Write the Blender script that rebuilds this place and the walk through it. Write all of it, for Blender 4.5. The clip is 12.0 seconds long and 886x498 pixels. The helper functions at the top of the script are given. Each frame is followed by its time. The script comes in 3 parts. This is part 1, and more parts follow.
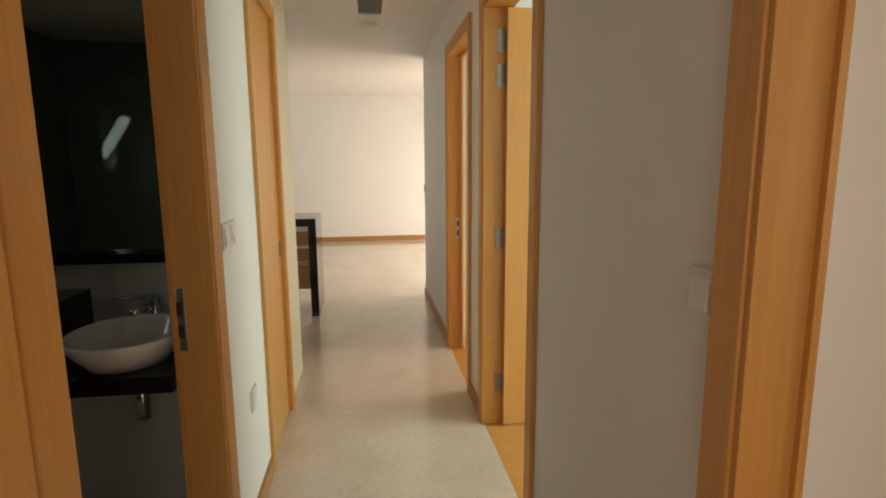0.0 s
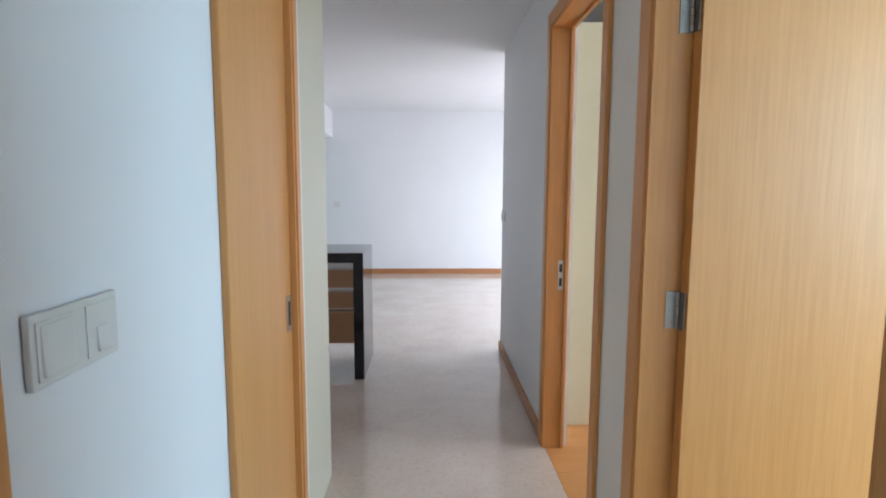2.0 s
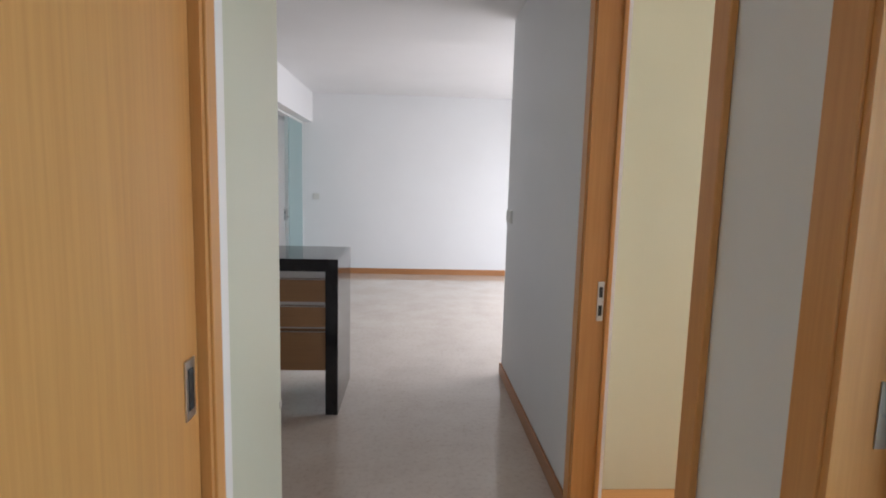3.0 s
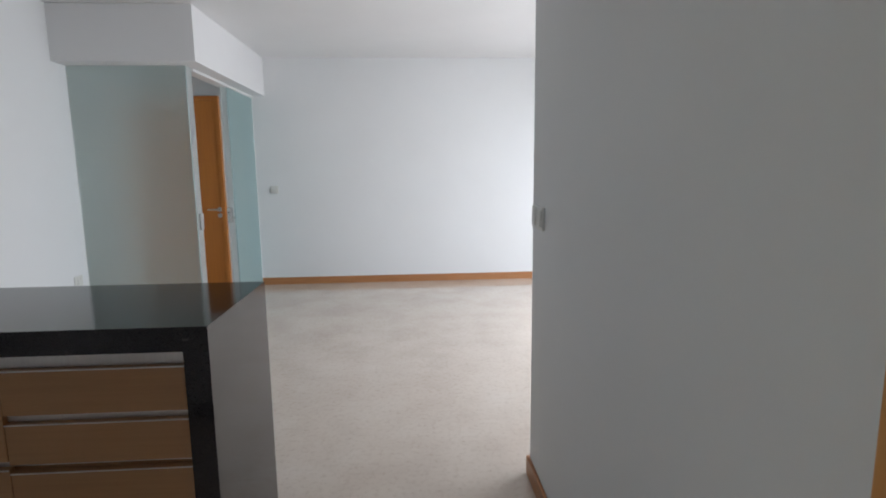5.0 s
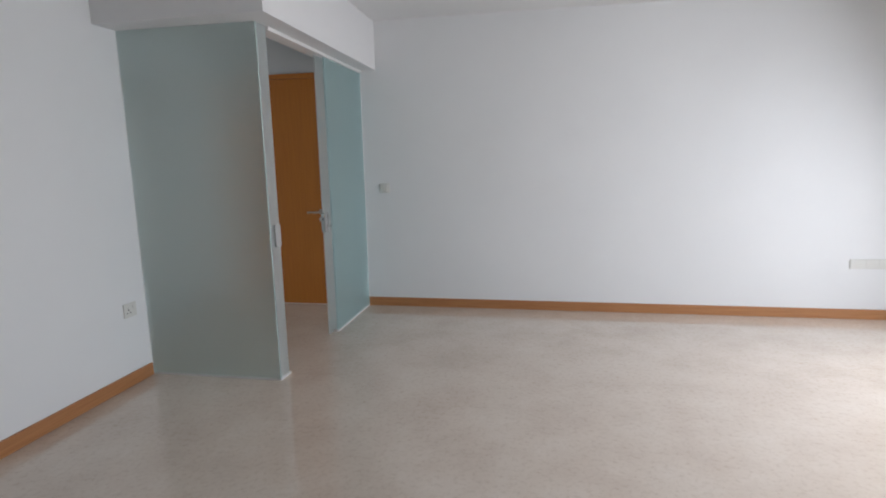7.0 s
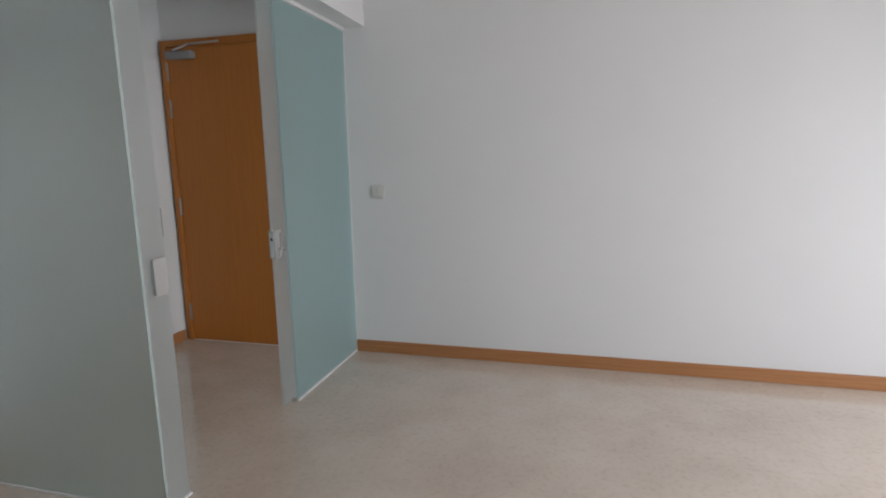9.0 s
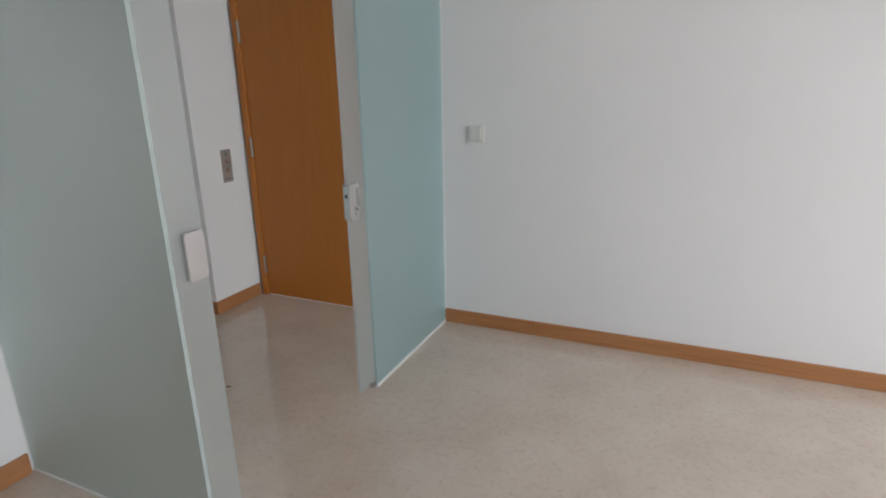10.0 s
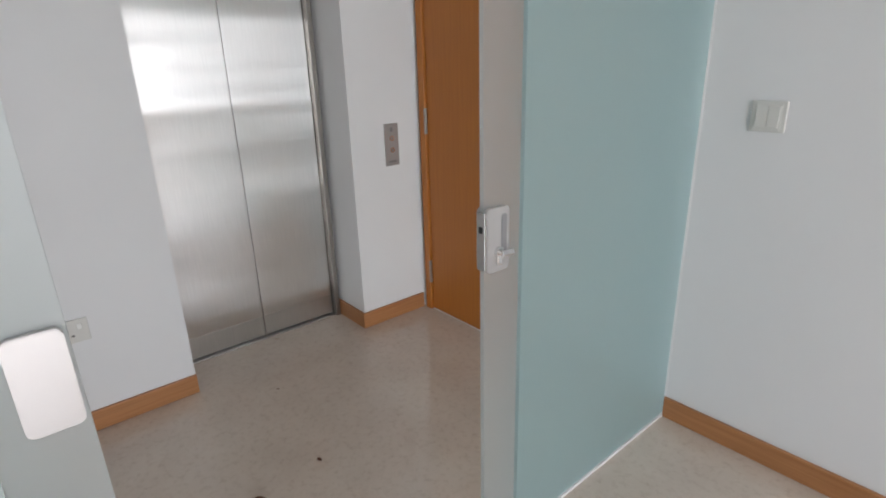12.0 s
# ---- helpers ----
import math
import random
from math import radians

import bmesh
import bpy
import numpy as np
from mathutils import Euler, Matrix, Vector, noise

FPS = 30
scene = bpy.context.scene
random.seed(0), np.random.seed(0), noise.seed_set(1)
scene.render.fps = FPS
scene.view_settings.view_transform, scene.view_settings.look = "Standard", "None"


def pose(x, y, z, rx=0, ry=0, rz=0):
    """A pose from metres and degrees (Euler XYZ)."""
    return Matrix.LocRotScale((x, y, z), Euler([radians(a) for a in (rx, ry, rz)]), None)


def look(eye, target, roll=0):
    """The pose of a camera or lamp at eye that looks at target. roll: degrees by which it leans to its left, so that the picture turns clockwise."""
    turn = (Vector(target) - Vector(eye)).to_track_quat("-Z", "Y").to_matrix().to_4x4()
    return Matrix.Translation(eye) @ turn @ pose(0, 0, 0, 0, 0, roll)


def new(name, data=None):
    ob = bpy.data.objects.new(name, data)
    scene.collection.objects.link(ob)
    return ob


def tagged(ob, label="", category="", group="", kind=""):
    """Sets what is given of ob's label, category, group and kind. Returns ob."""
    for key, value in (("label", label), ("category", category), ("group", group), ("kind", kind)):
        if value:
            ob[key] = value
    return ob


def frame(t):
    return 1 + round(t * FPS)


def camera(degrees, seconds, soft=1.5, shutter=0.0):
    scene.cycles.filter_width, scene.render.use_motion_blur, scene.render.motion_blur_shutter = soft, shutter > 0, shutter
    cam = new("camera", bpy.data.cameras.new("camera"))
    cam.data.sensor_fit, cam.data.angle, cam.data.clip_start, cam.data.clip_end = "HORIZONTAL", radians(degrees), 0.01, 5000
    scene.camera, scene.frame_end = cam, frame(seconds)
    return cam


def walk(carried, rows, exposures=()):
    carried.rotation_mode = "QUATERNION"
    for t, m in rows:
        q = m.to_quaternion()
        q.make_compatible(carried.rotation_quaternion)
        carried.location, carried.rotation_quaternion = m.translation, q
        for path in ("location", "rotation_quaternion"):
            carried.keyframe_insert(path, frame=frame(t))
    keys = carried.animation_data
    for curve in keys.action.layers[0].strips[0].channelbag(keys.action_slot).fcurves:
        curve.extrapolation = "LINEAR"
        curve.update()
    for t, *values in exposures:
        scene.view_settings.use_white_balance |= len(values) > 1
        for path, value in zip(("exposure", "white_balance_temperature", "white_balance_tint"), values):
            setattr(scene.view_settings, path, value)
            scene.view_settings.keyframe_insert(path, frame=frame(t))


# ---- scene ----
cam = camera(79.0, 12.0, soft=1.9)
PATH = [
    (0, (0.356, -0.9, 1.388), (0.625, 1.056, 1.069), -0.4),
    (0.5, (0.361, -0.6, 1.381), (0.518, 1.374, 1.101), -0.2),
    (1, (0.339, -0.28, 1.375), (0.506, 1.696, 1.115), 1.5),
    (1.5, (0.3, 0.0, 1.363), (0.404, 1.983, 1.122), 1.4),
    (2, (0.327, 0.293, 1.336), (0.384, 2.28, 1.116), 0.2),
    (2.5, (0.309, 0.682, 1.333), (0.433, 2.665, 1.102), 1.1),
    (3, (0.29, 1.014, 1.332), (0.404, 2.996, 1.09), 1.5),
    (5, (0.437, 2.528, 1.316), (0.559, 4.502, 1.02), -0.7),
    (5.5, (0.419, 2.93, 1.301), (0.421, 4.908, 1.006), -1.4),
    (6, (0.41, 3.307, 1.313), (0.346, 5.282, 1.006), -1.9),
    (6.5, (0.42, 3.675, 1.348), (0.329, 5.645, 1.018), -0.6),
    (6.7, (0.382, 3.824, 1.346), (0.118, 5.779, 1.019), -1.1),
    (8.5, (0.184, 5.15, 1.324), (-0.304, 7.061, 0.993), -1.3),
    (9, (0.208, 5.477, 1.317), (-0.288, 7.385, 0.981), -1.0),
    (9.5, (0.054, 5.772, 1.34), (-0.582, 7.607, 0.862), -0.6),
    (10, (-0.098, 6.065, 1.328), (-0.868, 7.821, 0.76), -1.0),
    (10.5, (-0.179, 6.347, 1.311), (-1.04, 8.055, 0.725), -1.5),
    (11, (-0.301, 6.621, 1.304), (-1.524, 8.093, 0.722), -3.6),
    (11.5, (-0.407, 6.853, 1.288), (-1.766, 8.166, 0.631), -3.7),
    (12, (-0.507, 7.089, 1.274), (-1.952, 8.303, 0.613), -1.6),
]
walk(cam, [(t, look(eye, target, roll)) for t, eye, target, roll in PATH],
     [(0.0, -0.08, 9500, 13), (0.5, 0.42, 7300, 14), (1.0, 0.3, 6450, 15), (1.5, 0.12, 5900, 14), (2.0, 0.06, 5800, 13), (2.5, -0.2, 5850, 12), (3.2, -0.2, 6350, 15),
      (5.0, -0.35, 6100, 10), (5.5, -0.38, 6100, 10), (6.5, -0.58, 6150, 11), (8.5, -0.7, 6400, 12), (9.5, -0.6, 6450, 12), (10.5, -0.2, 6500, 12), (12.0, -0.12, 6450, 13)])

# ---- world and lights ----
world = bpy.data.worlds.new("sky_world")
scene.world = world
world.use_nodes = True
wn = world.node_tree.nodes
sky = wn.new("ShaderNodeTexSky")
sky.sky_type, sky.sun_disc = "NISHITA", False
sky.sun_elevation, sky.sun_rotation = radians(50), radians(80)
wn["Background"].inputs["Strength"].default_value = 0.12
world.node_tree.links.new(sky.outputs[0], wn["Background"].inputs["Color"])

sun = new("overcast_sun", bpy.data.lights.new("overcast_sun", "SUN"))
sun.data.energy, sun.data.angle, sun.data.color = 0.8, radians(20), (1.0, 0.96, 0.9)
sun.matrix_world = look((20, 4, 22), (0, 4, 0))


def opening_light(name, eye, target, w, h, power, colour):
    """Sky light standing in a window's opening; also used for added fill lights."""
    lamp = new(name, bpy.data.lights.new(name, "AREA"))
    lamp.data.shape, lamp.data.size, lamp.data.size_y = "RECTANGLE", w, h
    lamp.data.energy, lamp.data.color = power, colour
    lamp.matrix_world = look(eye, target)
    return lamp


SKY = (0.60, 0.87, 1.0)
DAY = (0.95, 0.965, 1.0)
opening_light("living_window_light", (3.39, 6.45, 1.1), (0, 6.45, -0.6), 3.0, 1.8, 130, DAY)
opening_light("bedroom_window_light", (4.1, 0.85, 1.45), (1.0, 0.95, 0.4), 1.5, 1.5, 105, SKY)
opening_light("guest_window_light", (4.05, 2.7, 1.4), (1.0, 2.5, 0.2), 1.4, 1.5, 68, DAY)
opening_light("kitchen_window_light", (-2.15, 3.3, 1.6), (0, 3.3, 1.0), 1.2, 1.0, 2.5, DAY)
# Added fill with no known window, brightening the near door casings.
opening_light("study_window_light", (4.05, -1.6, 1.4), (1.0, -1.3, 1.2), 1.4, 1.5, 18, (1.0, 0.95, 0.89))
opening_light("bathroom_window_light", (-2.12, 0.85, 1.65), (-0.6, 0.6, 0.5), 0.2, 0.5, 0.7, SKY)
# Fill light added behind the camera's start to brighten door linings and floor.
opening_light("corridor_window_light", (0.42, -2.28, 1.4), (0.35, 0.0, 0.9), 0.7, 1.4, 9.0, DAY)

# ---- materials ----


def material(name, colour, rough=0.5, metal=0.0, coat=0.0):
    m = bpy.data.materials.new(name)
    m.use_nodes = True
    p = m.node_tree.nodes["Principled BSDF"]
    p.inputs["Base Color"].default_value = (*colour, 1)
    p.inputs["Roughness"].default_value = rough
    p.inputs["Metallic"].default_value = metal
    p.inputs["Coat Weight"].default_value = coat
    return m, m.node_tree, p


def noise_tex(nt, scale, detail=3.0, stretch=(1, 1, 1), rough=0.55):
    co = nt.nodes.new("ShaderNodeTexCoord")
    mp = nt.nodes.new("ShaderNodeMapping")
    mp.inputs["Scale"].default_value = stretch
    n = nt.nodes.new("ShaderNodeTexNoise")
    n.inputs["Scale"].default_value, n.inputs["Detail"].default_value, n.inputs["Roughness"].default_value = scale, detail, rough
    nt.links.new(co.outputs["Object"], mp.inputs["Vector"])
    nt.links.new(mp.outputs[0], n.inputs["Vector"])
    return n.outputs[0]


def ramp(nt, fac, stops):
    r = nt.nodes.new("ShaderNodeValToRGB")
    els = r.color_ramp.elements
    while len(els) < len(stops):
        els.new(0.5)
    for e, (pos, c) in zip(els, stops):
        e.position, e.color = pos, (*c, 1)
    nt.links.new(fac, r.inputs[0])
    return r.outputs[0]


def mix(nt, kind, fac, a, b):
    m = nt.nodes.new("ShaderNodeMix")
    m.data_type, m.blend_type = "RGBA", kind
    m.inputs[0].default_value = fac
    nt.links.new(a, m.inputs[6])
    nt.links.new(b, m.inputs[7])
    return m.outputs[2]


def bump(nt, p, height, strength, distance):
    b = nt.nodes.new("ShaderNodeBump")
    b.inputs["Strength"].default_value, b.inputs["Distance"].default_value = strength, distance
    nt.links.new(height, b.inputs["Height"])
    nt.links.new(b.outputs[0], p.inputs["Normal"])


def rough_var(nt, p, fac, lo, hi):
    r = nt.nodes.new("ShaderNodeMapRange")
    r.inputs[3].default_value, r.inputs[4].default_value = lo, hi
    nt.links.new(fac, r.inputs[0])
    nt.links.new(r.outputs[0], p.inputs["Roughness"])


def paint(name, colour, rough=0.6):
    m, nt, p = material(name, colour, rough)
    big = noise_tex(nt, 1.3, 4)
    lo = tuple(c * 0.965 for c in colour)
    nt.links.new(ramp(nt, big, [(0.3, lo), (0.7, colour)]), p.inputs["Base Color"])
    bump(nt, p, noise_tex(nt, 260, 2), 0.12, 0.001)
    return m


def veneer(name, dark, light, rough=0.38, stretch=(1, 1, 0.035)):
    m, nt, p = material(name, light, rough)
    grain = noise_tex(nt, 95, 4, stretch, 0.6)
    wide = noise_tex(nt, 7, 3, stretch)
    a = ramp(nt, grain, [(0.32, dark), (0.62, light)])
    b = ramp(nt, wide, [(0.3, (0.94, 0.93, 0.91)), (0.7, (1, 1, 1))])
    nt.links.new(mix(nt, "MULTIPLY", 1.0, a, b), p.inputs["Base Color"])
    rough_var(nt, p, grain, rough - 0.06, rough + 0.08)
    bump(nt, p, grain, 0.08, 0.0006)
    return m


M_WALL = paint("white_wall_paint", (0.78, 0.79, 0.79))
M_CEIL = paint("white_ceiling_paint", (0.80, 0.80, 0.80))
M_CREAM = paint("cream_laminate", (0.63, 0.60, 0.41), 0.45)
M_GREEN = paint("pale_green_laminate", (0.56, 0.585, 0.47), 0.4)
M_WOOD = veneer("oak_veneer", (0.59, 0.277, 0.083), (0.65, 0.32, 0.102))
M_WOODX = veneer("oak_veneer_across", (0.59, 0.277, 0.083), (0.65, 0.32, 0.102), 0.38, (0.035, 1, 1))
M_WOODY = veneer("oak_veneer_along", (0.59, 0.277, 0.083), (0.65, 0.32, 0.102), 0.38, (1, 0.035, 1))
M_TEAK = veneer("lobby_door_veneer", (0.42, 0.142, 0.022), (0.465, 0.165, 0.027), 0.45)
M_SKX = veneer("oak_baseboard_across", (0.36, 0.155, 0.058), (0.45, 0.21, 0.085), 0.4, (0.035, 1, 1))
M_SKY = veneer("oak_baseboard_along", (0.36, 0.155, 0.058), (0.45, 0.21, 0.085), 0.4, (1, 0.035, 1))
M_BROWN = veneer("brown_drawer_laminate", (0.33, 0.175, 0.08), (0.36, 0.195, 0.09), 0.5, (0.035, 1, 1))
M_BASIN = material("white_ceramic", (0.82, 0.83, 0.83), 0.08, 0, 0.5)[0]
M_PLASTIC = material("white_switch_plastic", (0.68, 0.68, 0.64), 0.32)[0]
M_SLOT = material("dark_slot", (0.02, 0.02, 0.02), 0.6)[0]
M_WHITE = material("white_enamel", (0.8, 0.8, 0.79), 0.35)[0]
M_GREY = material("grey_plastic", (0.25, 0.25, 0.25), 0.5)[0]
M_MIRROR = material("mirror_silver", (0.88, 0.9, 0.89), 0.02, 1.0)[0]
M_CHROME = material("chrome", (0.72, 0.72, 0.72), 0.09, 1.0)[0]


def brushed(name, colour, rough, stretch, wave=0.0):
    m, nt, p = material(name, colour, rough, 1.0)
    g = noise_tex(nt, 240, 3, stretch)
    s = noise_tex(nt, 3.0, 4, (1, 0.5, 1))
    nt.links.new(mix(nt, "MULTIPLY", 1.0, ramp(nt, g, [(0.3, tuple(c * 0.93 for c in colour)), (0.7, colour)]),
                     ramp(nt, s, [(0.35, (0.93, 0.93, 0.93)), (0.65, (1, 1, 1))])), p.inputs["Base Color"])
    rough_var(nt, p, s, rough - 0.04, rough + 0.04)
    if wave:
        tan = nt.nodes.new("ShaderNodeTangent")
        tan.direction_type, tan.axis = "RADIAL", "Z"
        nt.links.new(tan.outputs[0], p.inputs["Tangent"])
        p.inputs["Anisotropic"].default_value = 0.85
        bump(nt, p, noise_tex(nt, 2.4, 1, (0.1, 0.12, 1.6)), 1.0, wave)
    return m


M_STEEL = brushed("brushed_lift_steel", (0.82, 0.80, 0.785), 0.3, (1, 1, 0.03), 0.03)
M_SATIN = brushed("satin_steel", (0.66, 0.64, 0.62), 0.3, (1, 1, 0.05))
M_PALE = material("pale_satin_steel", (0.60, 0.59, 0.58), 0.38, 0.8)[0]
M_CALL = material("grey_call_plate_steel", (0.42, 0.41, 0.40), 0.45, 0.6)[0]
M_HINGE = brushed("dull_hinge_steel", (0.36, 0.34, 0.31), 0.38, (1, 1, 0.05))

# polished beige marble
M_MARBLE, nt, p = material("polished_beige_marble", (0.56, 0.50, 0.42), 0.09, 0, 0.25)
cloud = noise_tex(nt, 2.6, 7, (1, 1, 1), 0.65)
fleck = noise_tex(nt, 38, 6, (1, 1, 1), 0.7)
a = ramp(nt, cloud, [(0.3, (0.57, 0.48, 0.40)), (0.52, (0.635, 0.55, 0.465)), (0.72, (0.675, 0.60, 0.52))])
b = ramp(nt, fleck, [(0.3, (0.86, 0.83, 0.80)), (0.5, (1, 1, 1)), (0.72, (1.0, 1.0, 1.0))])
spots = ramp(nt, noise_tex(nt, 11, 5, (1, 1, 1), 0.75), [(0.27, (0.87, 0.82, 0.78)), (0.36, (1, 1, 1))])
c = mix(nt, "MULTIPLY", 1.0, a, b)
nt.links.new(mix(nt, "MULTIPLY", 1.0, c, spots), p.inputs["Base Color"])
rough_var(nt, p, noise_tex(nt, 5, 4), 0.05, 0.12)

# black and grey-brown quartz of the island
M_BLACK, nt, p = material("black_quartz", (0.012, 0.011, 0.012), 0.08, 0, 0.0)
nt.links.new(ramp(nt, noise_tex(nt, 300, 2), [(0.4, (0.009, 0.008, 0.009)), (0.7, (0.022, 0.02, 0.021))]), p.inputs["Base Color"])
M_DARKWOOD = veneer("black_stained_panel", (0.008, 0.006, 0.006), (0.016, 0.013, 0.012), 0.35, (0.05, 1, 1))

# frosted glass: green panes, and the paler ones at the opening
def frosted(name, colour):
    m, nt, p = material(name, colour, 0.42)
    p.inputs["Transmission Weight"].default_value = 0.85
    p.inputs["IOR"].default_value = 1.45
    rough_var(nt, p, noise_tex(nt, 1.4, 3), 0.38, 0.48)
    return m


M_FROST = frosted("frosted_green_glass", (0.60, 0.755, 0.755))
M_FROST1 = frosted("frosted_front_glass", (0.77, 0.88, 0.865))
M_FROST2 = frosted("frosted_pale_glass", (0.74, 0.785, 0.775))
M_GEDGE = material("grey_silicone_edge", (0.42, 0.50, 0.48), 0.35)[0]
M_CLEAR, nt, p = material("clear_shower_glass", (0.8, 0.95, 0.9), 0.02)
p.inputs["Transmission Weight"].default_value = 1.0
M_BATHDARK = paint("dark_green_bathroom_facing", (0.23, 0.26, 0.235), 0.25)
M_LEAF = paint("dry_brown_leaf", (0.10, 0.035, 0.015), 0.7)

# ---- mesh helpers ----


def box(bm, x0, x1, y0, y1, z0, z1, bevel=0.0):
    vs = bmesh.ops.create_cube(bm, size=1)["verts"]
    for v in vs:
        v.co = Vector(((x0 + x1) / 2 + v.co.x * (x1 - x0), (y0 + y1) / 2 + v.co.y * (y1 - y0), (z0 + z1) / 2 + v.co.z * (z1 - z0)))
    if bevel:
        es = list({e for v in vs for e in v.link_edges})
        bmesh.ops.bevel(bm, geom=es, offset=bevel, segments=2, affect="EDGES", profile=0.5)
    return bm


def boxes(*dims, bevel=0.0):
    bm = bmesh.new()
    for d in dims:
        box(bm, *d, bevel=bevel)
    return bm


def tube(bm, a, b, r, seg=16, r2=None):
    """A round bar from a to b."""
    a, b = Vector(a), Vector(b)
    d = b - a
    m = Matrix.Translation((a + b) / 2) @ d.to_track_quat("Z", "Y").to_matrix().to_4x4()
    bmesh.ops.create_cone(bm, cap_ends=True, segments=seg, radius1=r, radius2=r if r2 is None else r2, depth=d.length, matrix=m)
    return bm


def rounded_plate(y0, y1, z0, z1, x0, x1, r, seg=5):
    """A plate in the yz plane with rounded corners, from x0 to x1."""
    bm = bmesh.new()
    pts = []
    for cy, cz, start in ((y1 - r, z1 - r, 0), (y0 + r, z1 - r, 90), (y0 + r, z0 + r, 180), (y1 - r, z0 + r, 270)):
        for i in range(seg + 1):
            t = radians(start + 90 * i / seg)
            pts.append((cy + r * math.cos(t), cz + r * math.sin(t)))
    f = bm.faces.new([bm.verts.new((x0, y, z)) for y, z in pts])
    g = bmesh.ops.extrude_face_region(bm, geom=[f])["geom"]
    for v in g:
        if isinstance(v, bmesh.types.BMVert):
            v.co.x = x1
    bmesh.ops.recalc_face_normals(bm, faces=bm.faces)
    top = [e for e in bm.edges if all(abs(v.co.x - max(x0, x1)) < 1e-6 for v in e.verts)]
    bmesh.ops.bevel(bm, geom=top, offset=min(0.0015, r * 0.3), segments=2, affect="EDGES")
    return bm


def mesh(name, bm, mat, smooth=False):
    me = bpy.data.meshes.new(name)
    bm.to_mesh(me)
    bm.free()
    me.materials.append(mat)
    if smooth:
        for f in me.polygons:
            f.use_smooth = True
    return me


def part(name, bm, mat, parent, label="", smooth=False):
    ob = new(name, mesh(name, bm, mat, smooth))
    ob.parent = parent
    return tagged(ob, label)


def thing(name, bm, mat, label, category, group="", kind="", smooth=False):
    return tagged(new(name, mesh(name, bm, mat, smooth)), label, category, group, kind)


def empty(name, label, category, group="", kind="", at=(0, 0, 0)):
    ob = new(name)
    ob.location = at
    return tagged(ob, label, category, group, kind)


# ---- plan ----
L, R = -0.115, 0.935          # corridor faces
FAR = 8.795                  # living room's end wall
LW = -2.18                  # living room's left wall
RW = 3.42                    # window wall
CEIL1, CEIL2 = 2.41, 2.545    # corridor and living room ceilings
DROP = 5.36                  # edge of the lower ceiling
GX, GY = -1.29, 6.995        # glass lines of the lift lobby
HZ = 2.134                   # underside of the bulkhead
DH = 2.13                    # door openings


def outline_wall(pts, lo, hi, axis):
    """A solid wall from its outline (along, z), between lo and hi across."""
    bm = bmesh.new()
    put = (lambda u, z, w: (w, u, z)) if axis == "y" else (lambda u, z, w: (u, w, z))
    a = [bm.verts.new(put(u, z, lo)) for u, z in pts]
    b = [bm.verts.new(put(u, z, hi)) for u, z in pts]
    bm.faces.new(a)
    bm.faces.new(list(reversed(b)))
    for i in range(len(pts)):
        j = (i + 1) % len(pts)
        bm.faces.new((a[j], a[i], b[i], b[j]))
    bmesh.ops.recalc_face_normals(bm, faces=bm.faces)
    bmesh.ops.triangulate(bm, faces=[f for f in bm.faces if len(f.verts) > 4])
    return bm


def doorway_outline(u0, u1, top, holes):
    pts = [(u0, 0)]
    for a, b, _, zb in sorted(holes):
        pts += [(a, 0), (a, zb), (b, zb), (b, 0)]
    return pts + [(u1, 0), (u1, top), (u0, top)]


def wall_along_y(name, x0, x1, y0, y1, top, holes, label):
    """A wall along y with openings (y0, y1, z0, z1)."""
    if all(h[2] == 0 for h in holes):
        bm = outline_wall(doorway_outline(y0, y1, top, holes), x0, x1, "y")
        return thing(name, bm, M_WALL, label, "wall", kind="structure")
    dims, y = [], y0
    for a, b, za, zb in sorted(holes):
        if a > y:
            dims.append((x0, x1, y, a, 0, top))
        if za > 0:
            dims.append((x0, x1, a, b, 0, za))
        dims.append((x0, x1, a, b, zb, top))
        y = b
    if y < y1:
        dims.append((x0, x1, y, y1, 0, top))
    return thing(name, boxes(*dims), M_WALL, label, "wall", kind="structure")


def wall_along_x(name, y0, y1, x0, x1, top, holes, label, mat=None):
    if all(h[2] == 0 for h in holes):
        bm = outline_wall(doorway_outline(x0, x1, top, holes), y0, y1, "x")
        return thing(name, bm, mat or M_WALL, label, "wall", kind="structure")
    dims, x = [], x0
    for a, b, za, zb in sorted(holes):
        if a > x:
            dims.append((x, a, y0, y1, 0, top))
        if za > 0:
            dims.append((a, b, y0, y1, 0, za))
        dims.append((a, b, y0, y1, zb, top))
        x = b
    if x < x1:
        dims.append((x, x1, y0, y1, 0, top))
    return thing(name, boxes(*dims), mat or M_WALL, label, "wall", kind="structure")


TOP = 2.75
BATH = (-0.075, 0.74)
D3 = (1.485, 2.07)
R0, R1, D2 = (-1.03, -0.165), (0.945, 1.763), (2.162, 2.968)
wall_along_y("wall_corridor_left", L - 0.12, L, -2.3, 2.17, TOP, [(*BATH, 0, DH), (*D3, 0, DH)], "white painted corridor wall with two doorways")
wall_along_y("wall_corridor_right", R, R + 0.12, -2.3, 4.545, TOP, [(*R0, 0, DH), (*R1, 0, DH), (*D2, 0, DH)], "white painted corridor wall with three bedroom doorways")
# The opening in this end wall is made up to go with the corridor fill.
wall_along_x("wall_corridor_end", -2.42, -2.3, -2.32, 4.2, TOP, [(0.05, 0.8, 0.6, 2.15)], "white painted end wall of the corridor")
wall_along_x("wall_living_back", 4.545, 4.665, R, RW, TOP, [], "white painted back wall of the living room")
